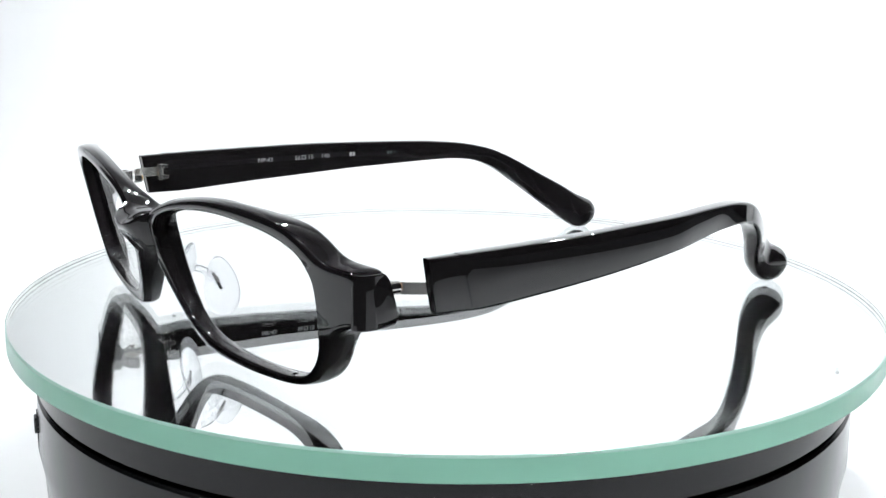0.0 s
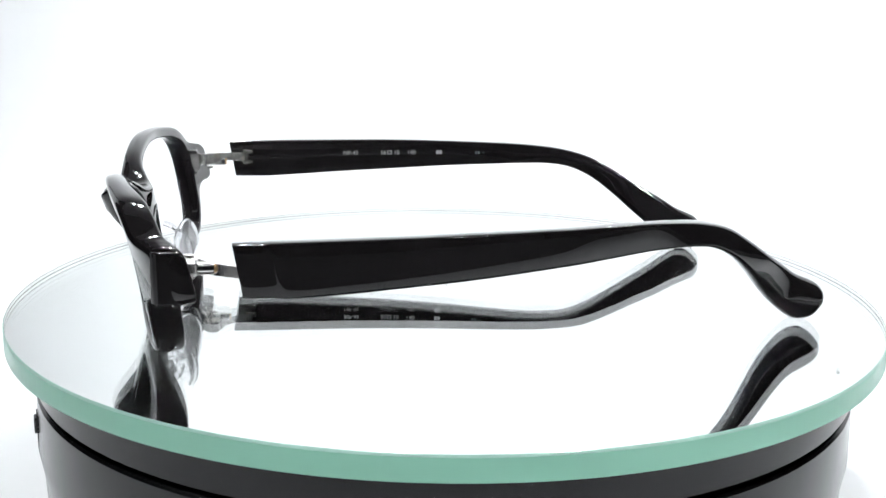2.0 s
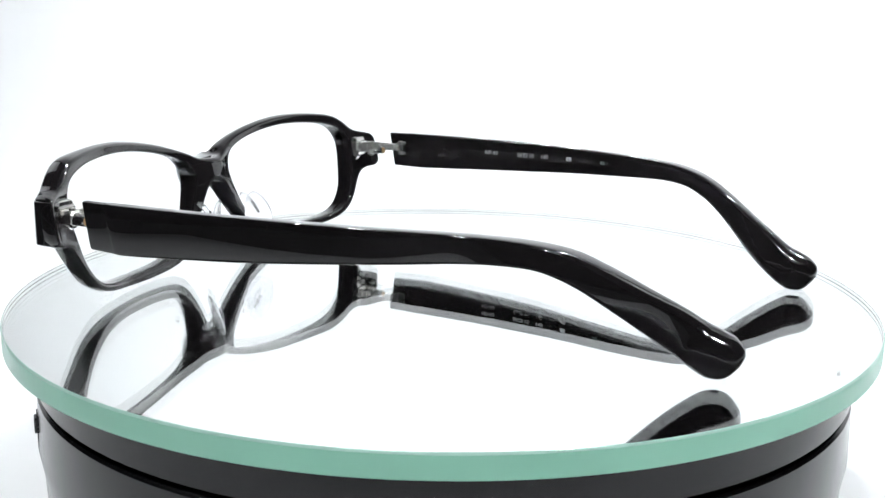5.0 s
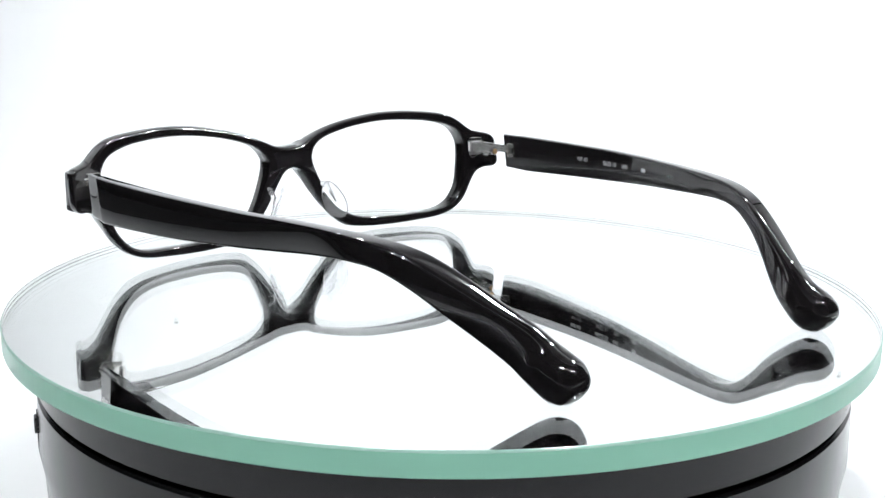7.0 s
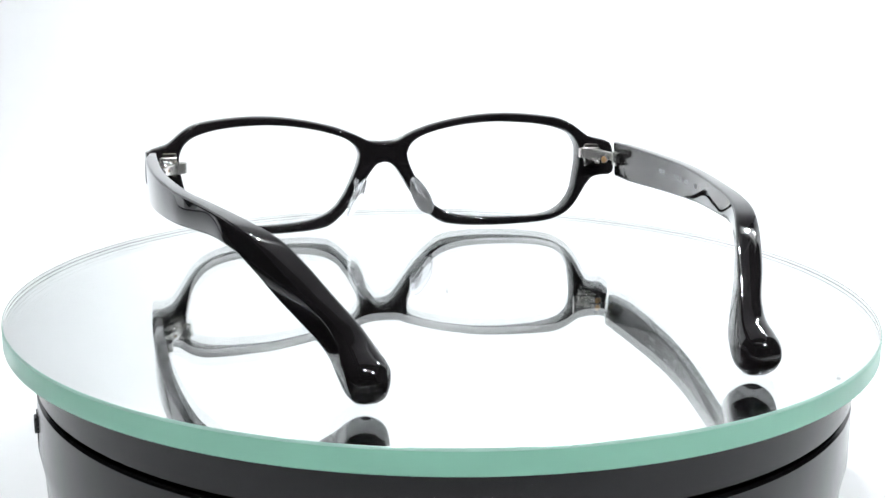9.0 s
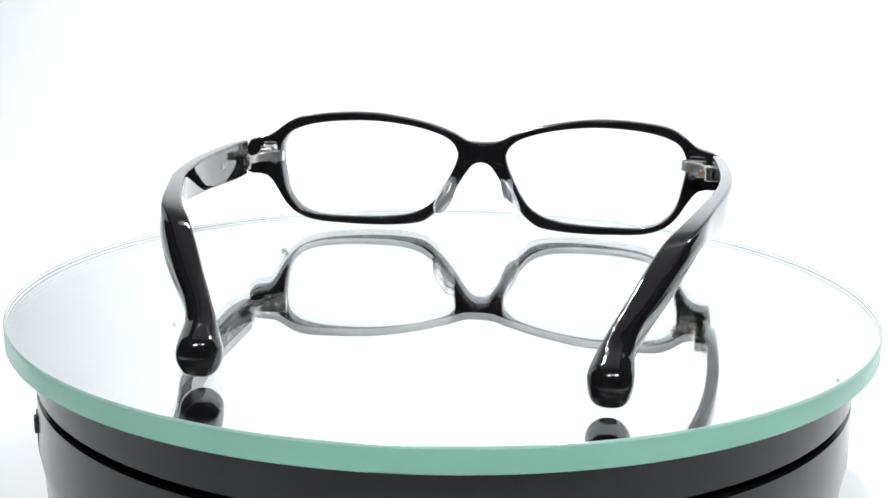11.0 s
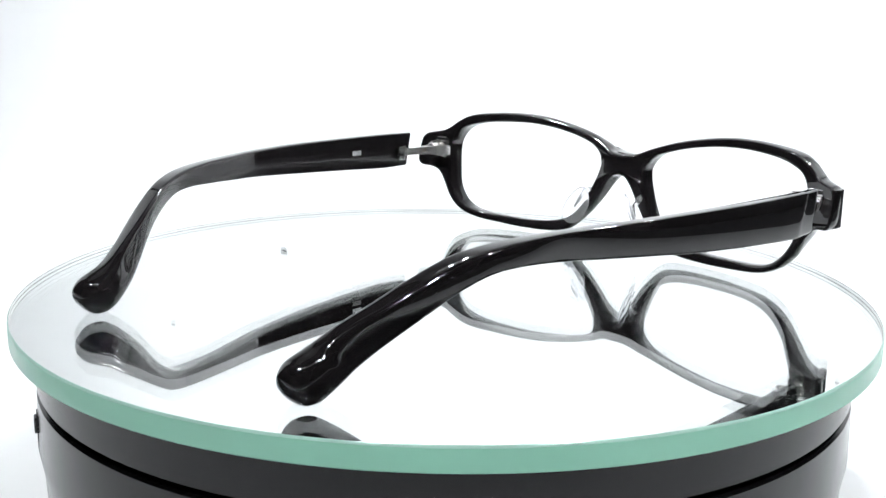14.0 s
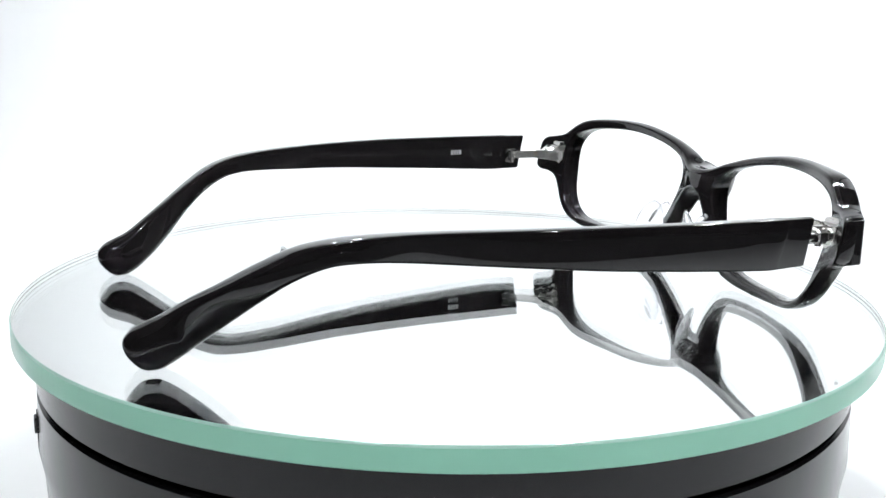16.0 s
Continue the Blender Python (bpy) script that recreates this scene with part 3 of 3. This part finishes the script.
def eyeglasses():
    root = tagged(new("eyeglasses"), "glossy black acetate eyeglasses with clear lenses, open", "eyeglasses")
    front_frame(root)
    bridge(root)
    for side in (1, -1):
        lens(root, side)
        nose_pad(root, side)
        hinge(root, side)
        end_lug(root, side)
    right = temple(root, 1)
    left = temple(root, -1)
    lettering(right, "NP-43", 1, -44.9, 24.4, 1.25)
    lettering(right, "56", 1, -56.2, 24.5, 1.25)
    lettering(right, "15", 1, -60.2, 24.6, 1.25)
    lettering(right, "140", 1, -64.2, 24.7, 1.25)
    bar_marks(right, 1, -58.3, 24.55, [(0, 0, 1.3, 0.2), (0, 1.0, 1.3, 0.2), (0, 0.2, 0.2, 0.8), (1.1, 0.2, 0.2, 0.8)], M_INK)
    bar_marks(right, 1, -73.0, 24.9, [(0, 0, 0.75, 1.1), (0.95, 0, 0.75, 1.1)], M_INK)
    bar_marks(right, 1, -84.5, 25.2, [(0, 0, 0.5, 0.8), (0.9, 0, 0.5, 0.8), (2.3, 0.3, 0.4, 0.4)], M_FAINT)
    bar_marks(left, -1, -38.2, 23.3, [(0, 0, 0.75, 1.4), (0.95, 0, 0.75, 1.4), (1.9, 0, 0.6, 1.4), (2.75, 0, 0.75, 1.4)], M_INK)
    return root


room()
table()
backdrop()
specks()
led_bar([(-0.15, 0.006), (-0.09, 0.0113), (0.24, 0.0113), (0.30, 0.006)], 0.17, 0.45)
led_bar([(-0.16, 0.006), (-0.09, 0.0120), (0.24, 0.0120), (0.31, 0.006)], -0.30, 0.60)
turntable()
disc = glass_disc()
glasses = eyeglasses()


def motions():
    """The disc and the eyeglasses on it turn together about the upright axis."""
    tilt = Matrix.Rotation(0.00314, 4, "X") @ Matrix.Rotation(-0.00082, 4, "Y")
    disc_rest = Matrix.Translation((0.00012, -0.0013, DISC_Z)) @ tilt
    worn_yaw = Matrix.Rotation(radians(124.24), 4, "Z")
    offset = worn_yaw @ Vector((-0.00051, 0.06571, 0))
    glasses_rest = Matrix.Translation((offset.x, offset.y, DISC_Z - 0.00016)) @ worn_yaw
    times = [i * 0.2 for i in range(81)]
    walk(disc, [(t, Matrix.Rotation(radians(SPIN * t), 4, "Z") @ disc_rest) for t in times])
    walk(glasses, [(t, Matrix.Rotation(radians(SPIN * t), 4, "Z") @ glasses_rest) for t in times])


motions()
